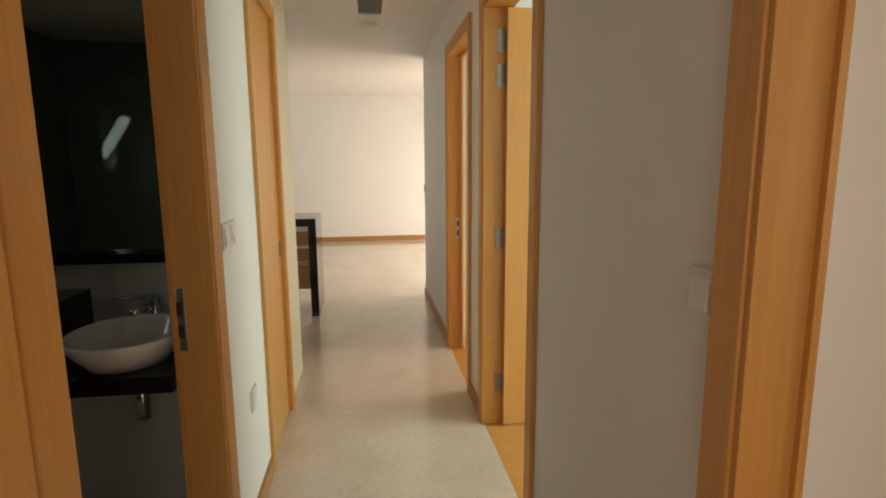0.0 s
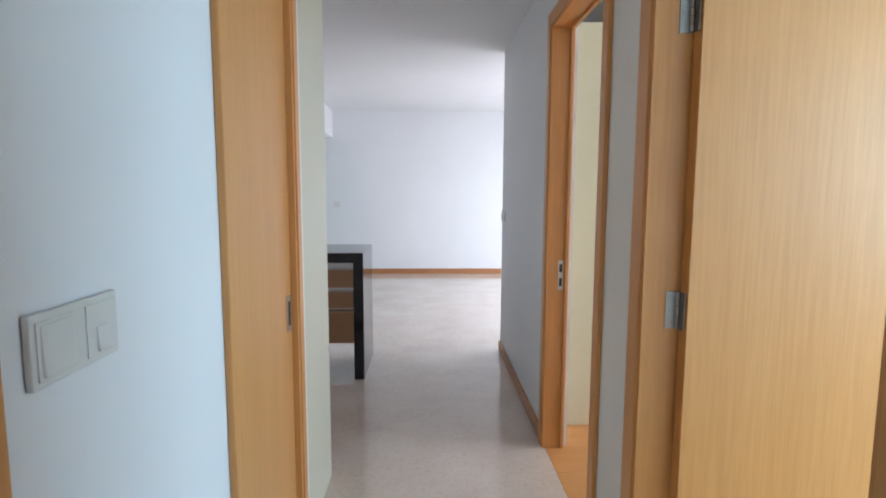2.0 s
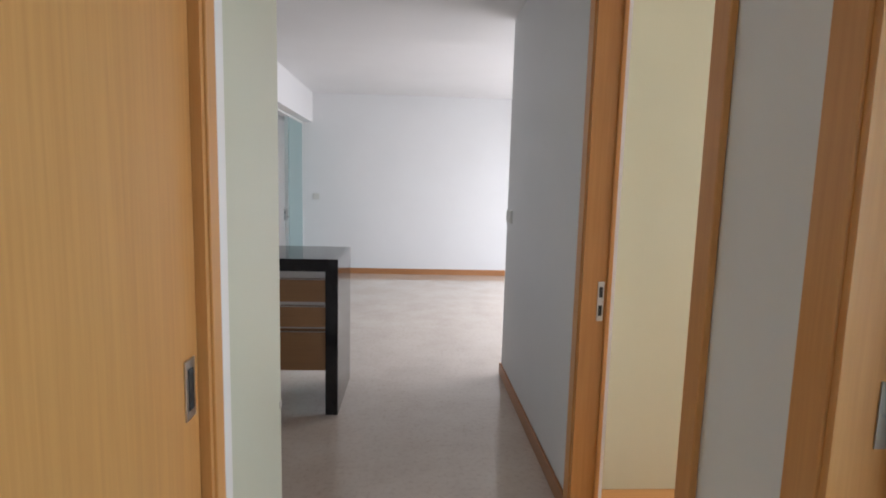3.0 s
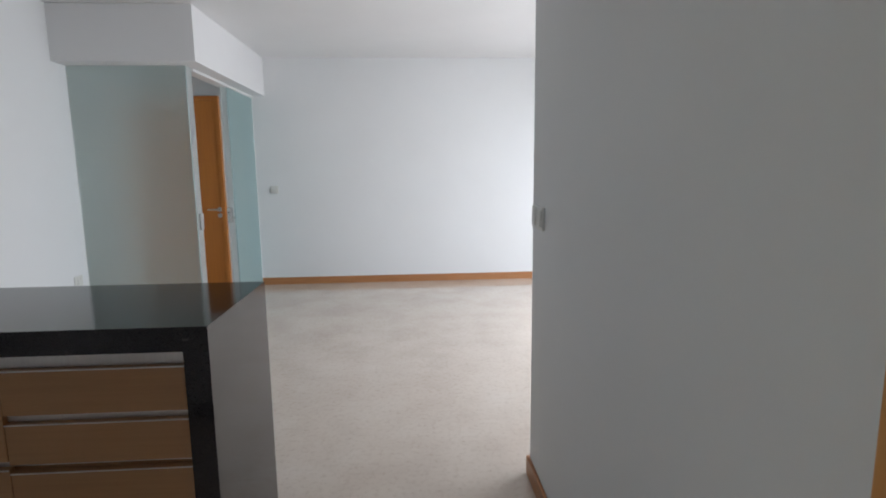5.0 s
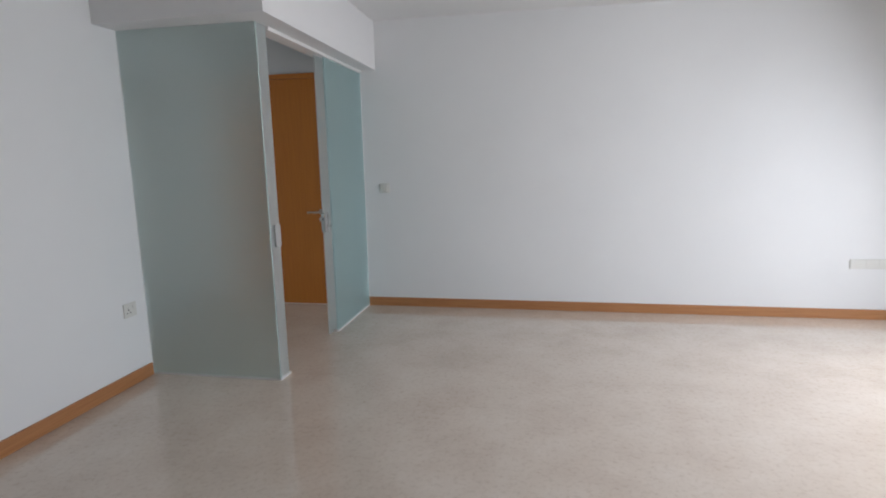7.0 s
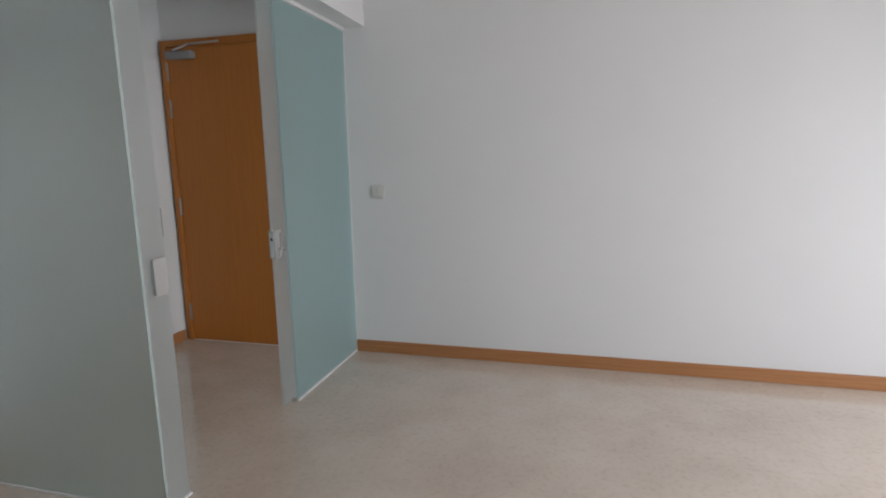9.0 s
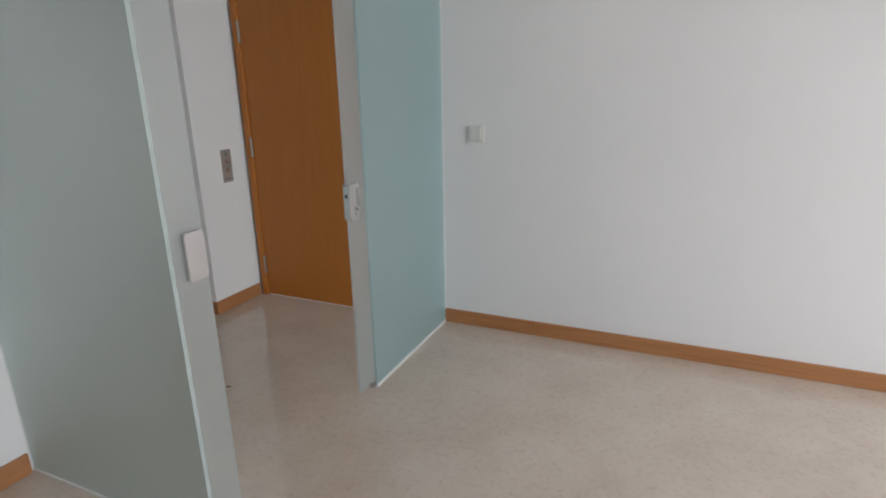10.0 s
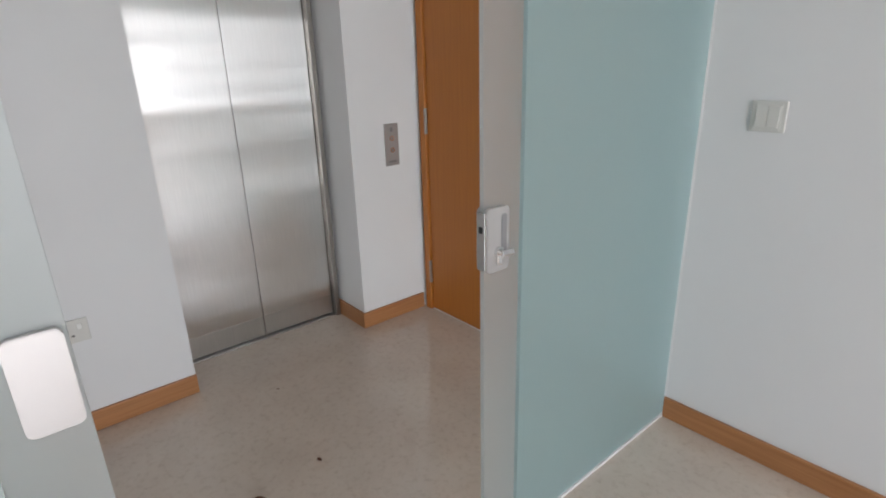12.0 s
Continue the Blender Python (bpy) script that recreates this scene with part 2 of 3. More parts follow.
wall_along_y("wall_window", RW, RW + 0.12, 4.545, 8.92, TOP, [(4.9, 8.0, 0.12, 2.4)], "white painted wall with a wide window opening")
wall_along_x("wall_north", FAR, FAR + 0.125, -3.3, RW, TOP, [(-2.588, -1.675, 0, 2.095)], "white painted end wall of the living room")
wall_along_y("wall_west", LW - 0.12, LW, -2.3, 7.01, TOP, [(0.7, 1.0, 1.35, 1.95), (2.7, 3.9, 1.1, 2.1)], "white painted side wall of the living room")
wall_along_x("wall_lobby_return", 6.89, 7.01, -3.3, LW - 0.12, TOP, [], "white painted lobby return wall")
wall_along_y("wall_lobby", -2.95, -2.653, 7.01, FAR, TOP, [(7.54, 8.363, 0, 2.12)], "white painted lobby wall with the lift opening")
wall_along_y("wall_lift_shaft", -3.3, -2.95, 7.01, FAR, TOP, [], "plain wall closing the lift shaft")
wall_along_x("wall_bathroom_mirror", 1.30, 1.40, LW, L - 0.12, TOP, [], "white tiled bathroom wall")
wall_along_x("wall_bathroom_back", -1.7, -1.6, LW, L - 0.12, TOP, [], "dark tiled bathroom wall behind the shower", M_BATHDARK)
wall_along_x("wall_kitchen_back", 2.2, 2.3, LW, -0.03 + L, TOP, [], "white painted kitchen back wall")
wall_along_x("wall_bedroom_divider", 1.93, 2.03, R + 0.12, 4.2, TOP, [], "white painted wall between bedrooms")
wall_along_x("wall_bedroom_near", -0.1, 0.0, R + 0.12, 4.2, TOP, [], "white painted bedroom wall")
wall_along_y("wall_bedroom_windows", 4.2, 4.32, -2.42, 4.7, TOP, [(-2.2, -0.9, 0.7, 2.2), (0.15, 1.5, 0.7, 2.2), (1.95, 3.4, 0.7, 2.2)], "white painted outer wall with bedroom windows")
thing("wall_outer_corner", boxes((RW + 0.12, 4.2, 4.545, 4.665, 0, TOP)), M_WALL, "plain outer wall closing the corner", "wall", kind="structure")

# Dark sheet added over the white side wall to darken the mirror's reflection.
thing("wall_bathroom_side", boxes((LW + 0.0005, LW + 0.012, -1.6, 0.7, 0.001, CEIL1 - 0.001), (LW + 0.0005, LW + 0.012, 0.7, 1.0, 0.001, 1.35), (LW + 0.0005, LW + 0.012, 0.7, 1.0, 1.95, CEIL1 - 0.001), (LW + 0.0005, LW + 0.012, 1.0, 1.299, 0.001, CEIL1 - 0.001)), M_BATHDARK,
      "dark green lining added over the bathroom side wall", "wall", kind="structure")

# floors
thing("floor", boxes((LW - 0.12, R + 0.004, -2.42, 7.0, -0.12, 0), (-3.3, R + 0.004, 7.0, 8.92, -0.12, 0), (R + 0.004, RW, 4.545, 8.92, -0.12, 0)), M_MARBLE,
      "polished beige marble floor with soft mottling", "floor", kind="structure")
thing("floor_bedrooms", boxes((R + 0.004, 4.2, -2.42, 4.545, -0.12, -0.016)), M_WOODX, "oak floor base of the bedrooms", "floor", kind="structure")
# ceilings
thing("ceiling_corridor", boxes((-3.3, 4.32, -2.42, DROP, CEIL1, CEIL1 + 0.12)), M_CEIL, "white dropped corridor ceiling", "ceiling", kind="structure")
thing("ceiling_living", boxes((-3.3, RW + 0.12, DROP, 8.92, CEIL2, CEIL2 + 0.12)), M_CEIL, "white living room ceiling", "ceiling", kind="structure")
thing("bulkhead", boxes((LW, -1.14, 6.826, 7.12, HZ, CEIL2 - 0.002), (-1.42, -1.14, 7.12, FAR - 0.002, HZ, CEIL2 - 0.002)), M_CEIL,
      "white L-shaped bulkhead over the glass lobby partition", "bulkhead", kind="structure")

# baseboards
SK, SKT = 0.082, 0.014


def baseboard(name, x0, x1, y0, y1):
    along_x = (x1 - x0) > (y1 - y0)
    thing(name, boxes((x0, x1, y0, y1, 0.001, SK), bevel=0.0025), M_SKX if along_x else M_SKY, "oak baseboard along the wall", "baseboard", kind="structure")


baseboard("baseboard_north", GX + 0.01, RW - 0.01, FAR - SKT, FAR)
baseboard("baseboard_west", LW, LW + SKT, 2.4, 6.985)
baseboard("baseboard_right_far", R - SKT, R, D2[1] + 0.056, 4.678)
baseboard("baseboard_right_mid", R - SKT, R, R1[1] + 0.071, D2[0] - 0.056)
baseboard("baseboard_right_near", R - SKT, R, R0[1] + 0.072, R1[0] - 0.071)
baseboard("baseboard_back", R + 0.001, RW - 0.01, 4.665, 4.665 + SKT)
baseboard("baseboard_left_near", L, L + SKT, BATH[1] + 0.09, D3[0] - 0.05)
baseboard("baseboard_left_end", L, L + SKT, D3[1] + 0.05, 2.17)
baseboard("baseboard_lobby_near", -2.653, -2.653 + SKT, 7.02, 7.54)
baseboard("baseboard_lobby_pier", -2.653, -2.653 + SKT, 8.349, 8.738)
baseboard("baseboard_lobby_recess", -2.895, -2.6395, 8.349, 8.363)


def door_frame(name, face, side, y0, y1, depth, label, cw=0.06, kerf=True):
    """Lining and casings of a doorway in a wall along y; face: the corridor face, side: +1 where the wall lies towards +x."""
    root = empty(name, label, "door frame", kind="structure")
    t = 0.018
    xa, xb = sorted((face - side * 0.012, face + side * depth))
    part("lining", boxes((xa, xb, y0, y0 + t, 0, DH - t), bevel=0.001), M_WOOD, root)
    part("lining", boxes((xa, xb, y1 - t, y1, 0, DH - t), bevel=0.001), M_WOOD, root)
    part("lining", boxes((xa, xb, y0, y1, DH - t, DH), bevel=0.001), M_WOODY, root)
    ca, cb = sorted((face - side * 0.018, face - side * 0.0005))
    part("casing", boxes((ca, cb, y0 - cw, y0 + 0.004, 0, DH + cw), bevel=0.003), M_WOOD, root)
    part("casing", boxes((ca, cb, y1 - 0.004, y1 + cw, 0, DH + cw), bevel=0.003), M_WOOD, root)
    part("casing", boxes((ca, cb, y0 + 0.0045, y1 - 0.0045, DH - 0.004, DH + cw), bevel=0.003), M_WOODY, root)
    if kerf:
        s0, s1 = sorted((face + side * (depth - 0.02), face + side * (depth - 0.005)))
        part("stop", boxes((s0, s1, y0 + t, y0 + t + 0.012, 0, DH - t - 0.012), bevel=0.001), M_WOOD, root)
        part("stop", boxes((s0, s1, y1 - t - 0.012, y1 - t, 0, DH - t - 0.012), bevel=0.001), M_WOOD, root)
        part("stop", boxes((s0, s1, y0 + t, y1 - t, DH - t - 0.012, DH - t), bevel=0.001), M_WOODY, root)
    return root


f_bath = door_frame("door_frame_1", L, -1, *BATH, 0.115, "oak bathroom door frame with moulded casing", 0.085)
f_util = door_frame("door_frame_2", L, -1, *D3, 0.12, "oak frame of a narrow utility door", 0.045, kerf=False)
f_r0 = door_frame("door_frame_3", R, 1, *R0, 0.105, "oak bedroom door frame with hinges", 0.07)
f_r1 = door_frame("door_frame_4", R, 1, *R1, 0.13, "oak bedroom door frame with an open door", 0.07, kerf=False)
f_d2 = door_frame("door_frame_5", R, 1, *D2, 0.1, "oak bedroom door frame with a strike plate", 0.055)


def strike(parent, x, y, z, dy, w=0.024, h=0.15):
    plate = part("strike_plate", boxes((x - w / 2, x + w / 2, *sorted((y, y + dy * 0.003)), z - h / 2, z + h / 2), bevel=0.0008), M_SATIN, parent, "satin steel strike plate")
    for dz in (0.035, -0.035):
        part("slot", boxes((x - w * 0.28, x + w * 0.28, *sorted((y + dy * 0.0032, y + dy * 0.0042)), z + dz - 0.02, z + dz + 0.02)), M_SLOT, plate)


strike(f_d2, R + 0.06, D2[1] - 0.018, 0.91, -1)
strike(f_bath, L - 0.088, BATH[1] - 0.018, 0.935, -1, 0.03, 0.19)


def hinge(parent, x, y, z, h=0.10):
    """A butt hinge: two leaves and a knuckle in five pieces."""
    root = part("hinge", boxes((x - 0.032, x - 0.003, y - 0.003, y, z - h / 2, z + h / 2), (x + 0.0035, x + 0.006, y - 0.038, y - 0.005, z - h / 2, z + h / 2), bevel=0.0008), M_HINGE, parent, "satin steel butt hinge")
    bm = bmesh.new()
    for i in range(5):
        a = z - h / 2 + h * i / 5
        tube(bm, (x, y - 0.004, a + 0.001), (x, y - 0.004, a + h / 5 - 0.001), 0.0065, 12)
    part("knuckle", bm, M_HINGE, root)
    sc = bmesh.new()
    for dz in (-0.33, 0, 0.33):
        tube(sc, (x - 0.018 + (0.006 if dz else -0.004), y - 0.0035, z + dz * h), (x - 0.018 + (0.006 if dz else -0.004), y - 0.0025, z + dz * h), 0.004, 10)
    part("screw", sc, M_GREY, root)


for z in (0.23, 1.005, 1.80, 1.965):
    hinge(f_r1, R + 0.085, R1[1] - 0.018, z, 0.105)
for z in (0.21, 1.70):
    hinge(f_r0, R + 0.035, R0[1] - 0.018, z, 0.105)

# open bedroom door
leaf = thing("door_1", boxes((0, 0.80, -0.04, 0, 0.008, DH - 0.024), bevel=0.002), M_WOOD, "oak veneer bedroom door standing open", "door", kind="structure")
leaf.matrix_world = pose(R + 0.092, R1[1] - 0.022, 0, 0, 0, 4)

# bathroom door folded back against the corridor wall
leaf = thing("door_4", boxes((L + 0.022, L + 0.062, -0.99, -0.238, 0.006, DH - 0.02), bevel=0.002), M_WOOD, "oak veneer bathroom door folded back against the wall", "door", kind="structure")

# closed utility door
leaf = thing("door_2", boxes((L - 0.045, L - 0.008, D3[0] + 0.02, D3[1] - 0.02, 0.006, DH - 0.02), bevel=0.002), M_WOOD, "closed oak veneer utility door with a flush pull", "door", kind="structure")
pull = part("flush_pull", boxes((L - 0.0075, L - 0.004, 1.985, 2.028, 0.88, 0.995), bevel=0.001), M_SATIN, leaf, "satin steel flush pull")
part("recess", boxes((L - 0.0038, L - 0.003, 1.995, 2.018, 0.898, 0.977)), M_SLOT, pull)
bm = bmesh.new()
for a, b in ((1.023, 1.056), (1.058, 1.089), (1.091, 1.122)):
    tube(bm, (L - 0.006, 1.525, a), (L - 0.006, 1.525, b), 0.005, 10)
part("hinge_pin", bm, M_PLASTIC, leaf, "slim pale pivot hinge")

# tall pale green cabinet at the kitchen's corner
cab = empty("tall_cabinet", "tall pale green laminate cabinet beside the kitchen", "cabinet")
part("carcass", boxes((-0.78, L - 0.027, 2.302, 2.665, 0.1, 2.405)), M_WHITE, cab)
part("side_panel", boxes((L - 0.026, L - 0.006, 2.223, 2.69, 0.003, 2.407), bevel=0.0015), M_GREEN, cab)
part("end_trim", boxes((L - 0.026, L - 0.004, 2.1735, 2.222, 0.003, 2.407), bevel=0.001), M_WHITE, cab)
part("plinth", boxes((-0.74, L - 0.03, 2.302, 2.61, 0.001, 0.0995)), M_GREY, cab)
for z in (0.62, 2.2):
    part("hinge_cap", boxes((L - 0.006, L - 0.003, 2.67, 2.687, z - 0.012, z + 0.012), bevel=0.001), M_SATIN, cab)


def wall_plate(name, label, w, h, pieces, m, category="switch", group="switches"):
    """A plate in its own xz plane facing -y, centred at the origin. pieces: (kind, x0, x1, z0, z1)."""
    root = empty(name, label, category, group)
    part("plate", boxes((-w / 2, w / 2, -0.010, -0.0005, -h / 2, h / 2), bevel=0.0022), M_PLASTIC, root)
    for kind, x0, x1, z0, z1 in pieces:
        if kind == "rocker":
            bm = boxes((x0, x1, -0.0175, -0.0127, z0, z1), bevel=0.0016)
            for v in bm.verts:
                if v.co.y < -0.012:
                    v.co.y += 0.0035 * (v.co.z - z0) / (z1 - z0)
            part("rocker", bm, M_PLASTIC, root)
        elif kind == "slot":
            part("slot", boxes((x0, x1, -0.0112, -0.0101, z0, z1)), M_SLOT, root)
        else:
            part("insert", boxes((x0, x1, -0.0125, -0.0101, z0, z1), bevel=0.0008), M_PLASTIC, root)
    root.matrix_world = m
    return root


def on_left(y, z, x=None):
    return pose(L if x is None else x, y, z, 0, 0, 90)


def on_right(y, z):
    return pose(R, y, z, 0, 0, -90)


wall_plate("light_switch", "white double rocker light switch on the corridor wall", 0.165, 0.086,
           [("insert", -0.075, -0.01, -0.034, 0.034), ("rocker", -0.07, -0.015, -0.03, 0.03), ("insert", 0.012, 0.074, -0.034, 0.034), ("rocker", 0.03, 0.056, -0.03, 0.004)], on_left(0.957, 1.154))
wall_plate("wall_socket", "white single socket plate low on the corridor wall", 0.086, 0.086, [("insert", -0.03, 0.03, -0.03, 0.03)], on_left(1.166, 0.483), "socket", "sockets")
wall_plate("light_switch", "white single rocker switch beside the bedroom door", 0.072, 0.086, [("insert", -0.03, 0.03, -0.035, 0.035), ("rocker", -0.026, 0.026, -0.03, 0.03)], on_right(-0.056, 1.16))
wall_plate("light_switch", "white double rocker switch near the corridor's corner", 0.165, 0.086,
           [("insert", -0.074, -0.01, -0.034, 0.034), ("rocker", -0.064, -0.022, -0.03, 0.03), ("insert", 0.01, 0.074, -0.034, 0.034), ("rocker", 0.022, 0.064, -0.03, 0.03)], on_right(4.555, 1.126))
wall_plate("light_switch", "white rocker switch on the living room's end wall", 0.092, 0.086, [("insert", -0.035, 0.035, -0.035, 0.035), ("rocker", -0.031, -0.001, -0.03, 0.03), ("rocker", 0.001, 0.031, -0.03, 0.03)], pose(-1.092, FAR, 1.102))
SOCK = [("slot", -0.034, -0.024, -0.018, -0.012), ("slot", -0.006, 0.004, -0.018, -0.012), ("slot", -0.017, -0.012, -0.002, 0.01), ("rocker", 0.016, 0.032, 0.006, 0.028)]
wall_plate("wall_socket", "white switched wall socket on the living room wall", 0.1, 0.086, SOCK, on_left(6.852, 0.471, LW), "socket", "sockets")
wall_plate("wall_socket", "white switched wall socket on the lift lobby wall", 0.1, 0.086, SOCK, on_left(7.178, 0.41, -2.653), "socket", "sockets")
wall_plate("wall_socket", "long white twin socket plate on the end wall", 0.29, 0.08, [("insert", -0.14, -0.045, -0.034, 0.034), ("insert", -0.03, 0.05, -0.034, 0.034), ("insert", 0.06, 0.138, -0.034, 0.034), ("slot", 0.12, 0.128, -0.016, -0.008)], pose(2.89, FAR, 0.455), "socket", "sockets")

# ceiling fittings
vent = empty("ceiling_vent", "grey slatted air grille in the corridor ceiling", "vent")
vx0, vx1, vy0, vy1 = 0.307, 0.494, 2.66, 3.06
part("backing", boxes((vx0 + 0.012, vx1 - 0.012, vy0 + 0.012, vy1 - 0.012, CEIL1 - 0.004, CEIL1 - 0.001)), M_SLOT, vent)
for i, d in enumerate(((vx0, vx1, vy0, vy0 + 0.014), (vx0, vx1, vy1 - 0.014, vy1), (vx0, vx0 + 0.014, vy0 + 0.0145, vy1 - 0.0145), (vx1 - 0.014, vx1, vy0 + 0.0145, vy1 - 0.0145))):
    part("frame_bar", boxes((*d, CEIL1 - 0.016, CEIL1 - 0.0005), bevel=0.002), M_WHITE, vent)
for i in range(11):
    x = vx0 + 0.022 + i * (vx1 - vx0 - 0.044) / 10
    part("slat", boxes((x - 0.0022, x + 0.0022, vy0 + 0.015, vy1 - 0.015, CEIL1 - 0.014, CEIL1 - 0.005)), M_GREY, vent)
sensor = empty("ceiling_sensor", "small white box fitting on the corridor ceiling", "detector")
part("body", boxes((0.325, 0.456, 3.30, 3.405, CEIL1 - 0.03, CEIL1 - 0.0005), bevel=0.004), M_WHITE, sensor)
part("cover", boxes((0.342, 0.439, 3.315, 3.39, CEIL1 - 0.036, CEIL1 - 0.0305), bevel=0.002), M_PLASTIC, sensor)
hatch = empty("ceiling_hatch", "white flush access hatch in the ceiling", "hatch", kind="structure")
part("panel", boxes((-0.55, 0.05, 3.05, 3.65, CEIL1 - 0.003, CEIL1 - 0.0005)), M_CEIL, hatch)

# ---- kitchen island ----
IX, IY0, IY1, IL = -0.118, 3.979, 4.569, -1.75
isl = empty("kitchen_island", "black quartz waterfall kitchen island with brown drawers", "kitchen island")

def prism(pts, y0, y1):
    """A slab with the given outline in xz, from y0 to y1."""
    bm = bmesh.new()
    a = [bm.verts.new((x, y0, z)) for x, z in pts]
    b = [bm.verts.new((x, y1, z)) for x, z in pts]
    bm.faces.new(a)
    bm.faces.new(list(reversed(b)))
    for i in range(len(pts)):
        j = (i + 1) % len(pts)
        bm.faces.new((a[j], a[i], b[i], b[j]))
    bmesh.ops.recalc_face_normals(bm, faces=bm.faces)
    return bm


part("worktop", prism(((IL, 0.83), (IX - 0.07, 0.83), (IX - 0.0003, 0.90), (IL, 0.90)), IY0, IY1), M_BLACK, isl, "polished black quartz worktop")
part("end_panel", prism(((IX - 0.07, 0.001), (IX, 0.001), (IX, 0.8997), (IX - 0.07, 0.8297)), IY0, IY1), M_BLACK, isl, "polished black quartz waterfall end")
part("carcass", boxes((IL, IX - 0.07, IY0 + 0.045, IY1 - 0.03, 0.26, 0.829)), M_BROWN, isl)
part("back_panel", boxes((IL, IX - 0.07, IY1 - 0.029, IY1 - 0.008, 0.26, 0.829)), M_DARKWOOD, isl)


def front(x0, x1, z0, z1):
    d = part("drawer_front", boxes((x0 + 0.0015, x1 - 0.0015, IY0 + 0.018, IY0 + 0.04, z0, z1), bevel=0.001), M_BROWN, isl, "brown laminate drawer front")
    part("grip_lip", boxes((x0 + 0.0015, x1 - 0.0015, IY0 + 0.0145, IY0 + 0.0175, z1 - 0.004, z1), bevel=0.0006), M_SATIN, d, "thin steel grip edge")


SX = IX - 0.07
for z0, z1 in ((0.655, 0.785), (0.51, 0.63), (0.258, 0.486)):
    front(SX - 0.505, SX, z0, z1)
front(SX - 1.01, SX - 0.505, 0.52, 0.785)
front(SX - 1.01, SX - 0.505, 0.265, 0.497)
front(IL, SX - 1.01, 0.265, 0.785)
for z0, z1 in ((0.786, 0.828), (0.631, 0.654), (0.498, 0.519)):
    part("grip_channel", boxes((SX - 0.505 if z1 < 0.66 and z0 > 0.6 else IL, SX - 0.001, IY0 + 0.036, IY0 + 0.0445, z0, z1)), M_SATIN, isl, "recessed metal grip channel")
part("leg_panel", boxes((IL, IL + 0.068, IY0, IY1, 0.002, 0.259), bevel=0.002), M_BLACK, isl)

# ---- glass lobby partition ----
GT = 0.012
glass = empty("glass_partition", "frosted green glass partition of the lift lobby", "glass partition", kind="structure")
part("front_pane", boxes((LW + 0.004, GX + GT / 2, GY, GY + GT, 0.012, HZ), bevel=0.001), M_FROST1, glass, "frosted glass front pane")
part("corner_pane", boxes((GX - GT / 2, GX + GT / 2, GY + GT + 0.001, GY + 0.122, 0.012, HZ), bevel=0.001), M_FROST2, glass, "narrow frosted glass corner pane")
part("side_pane", boxes((GX - GT / 2, GX + GT / 2, 7.981, FAR - 0.004, 0.012, HZ), bevel=0.001), M_FROST, glass, "frosted glass side pane")
part("floor_track", boxes((GX - 0.012, GX + 0.012, 7.978, FAR - 0.002, 0.001, 0.0115), bevel=0.001), M_WHITE, glass, "white floor sealant strip")
part("floor_track", boxes((GX - 0.012, GX + 0.012, GY, GY + 0.13, 0.001, 0.0115), bevel=0.001), M_WHITE, glass)
part("floor_track", boxes((LW + 0.002, GX - 0.0125, GY - 0.003, GY + GT + 0.003, 0.001, 0.0115), bevel=0.001), M_WHITE, glass)
part("wall_joint", boxes((GX - 0.01, GX + 0.01, FAR - 0.0035, FAR - 0.0005, 0.012, HZ)), M_WHITE, glass)
part("wall_joint", boxes((LW + 0.0005, LW + 0.0035, GY - 0.002, GY + GT + 0.002, 0.012, HZ)), M_WHITE, glass)
for pane in glass.children:
    pane.visible_shadow = "pane" not in pane.name
part("corner_joint", boxes((GX + GT / 2 + 0.0002, GX + GT / 2 + 0.0015, GY, GY + GT + 0.001, 0.012, HZ)), M_GEDGE, glass, "clear silicone corner joint")
part("top_rail", boxes((GX - 0.06, GX + 0.02, GY + 0.13, FAR - 0.003, HZ - 0.022, HZ - 0.0005), bevel=0.002), M_WHITE, glass, "white sliding rail")

SLX = GX - 0.03
slider = empty("sliding_glass_door", "frosted glass sliding door pushed open with a lock", "sliding door")
part("pane", boxes((SLX - 0.006, SLX + 0.006, 7.885, 8.76, 0.008, HZ - 0.023), bevel=0.001), M_FROST2, slider)
slider.children[0].visible_shadow = False
part("floor_guide", boxes((SLX - 0.012, SLX + 0.03, 7.963, 7.977, 0.001, 0.02), bevel=0.002), M_SATIN, slider, "small steel floor guide")


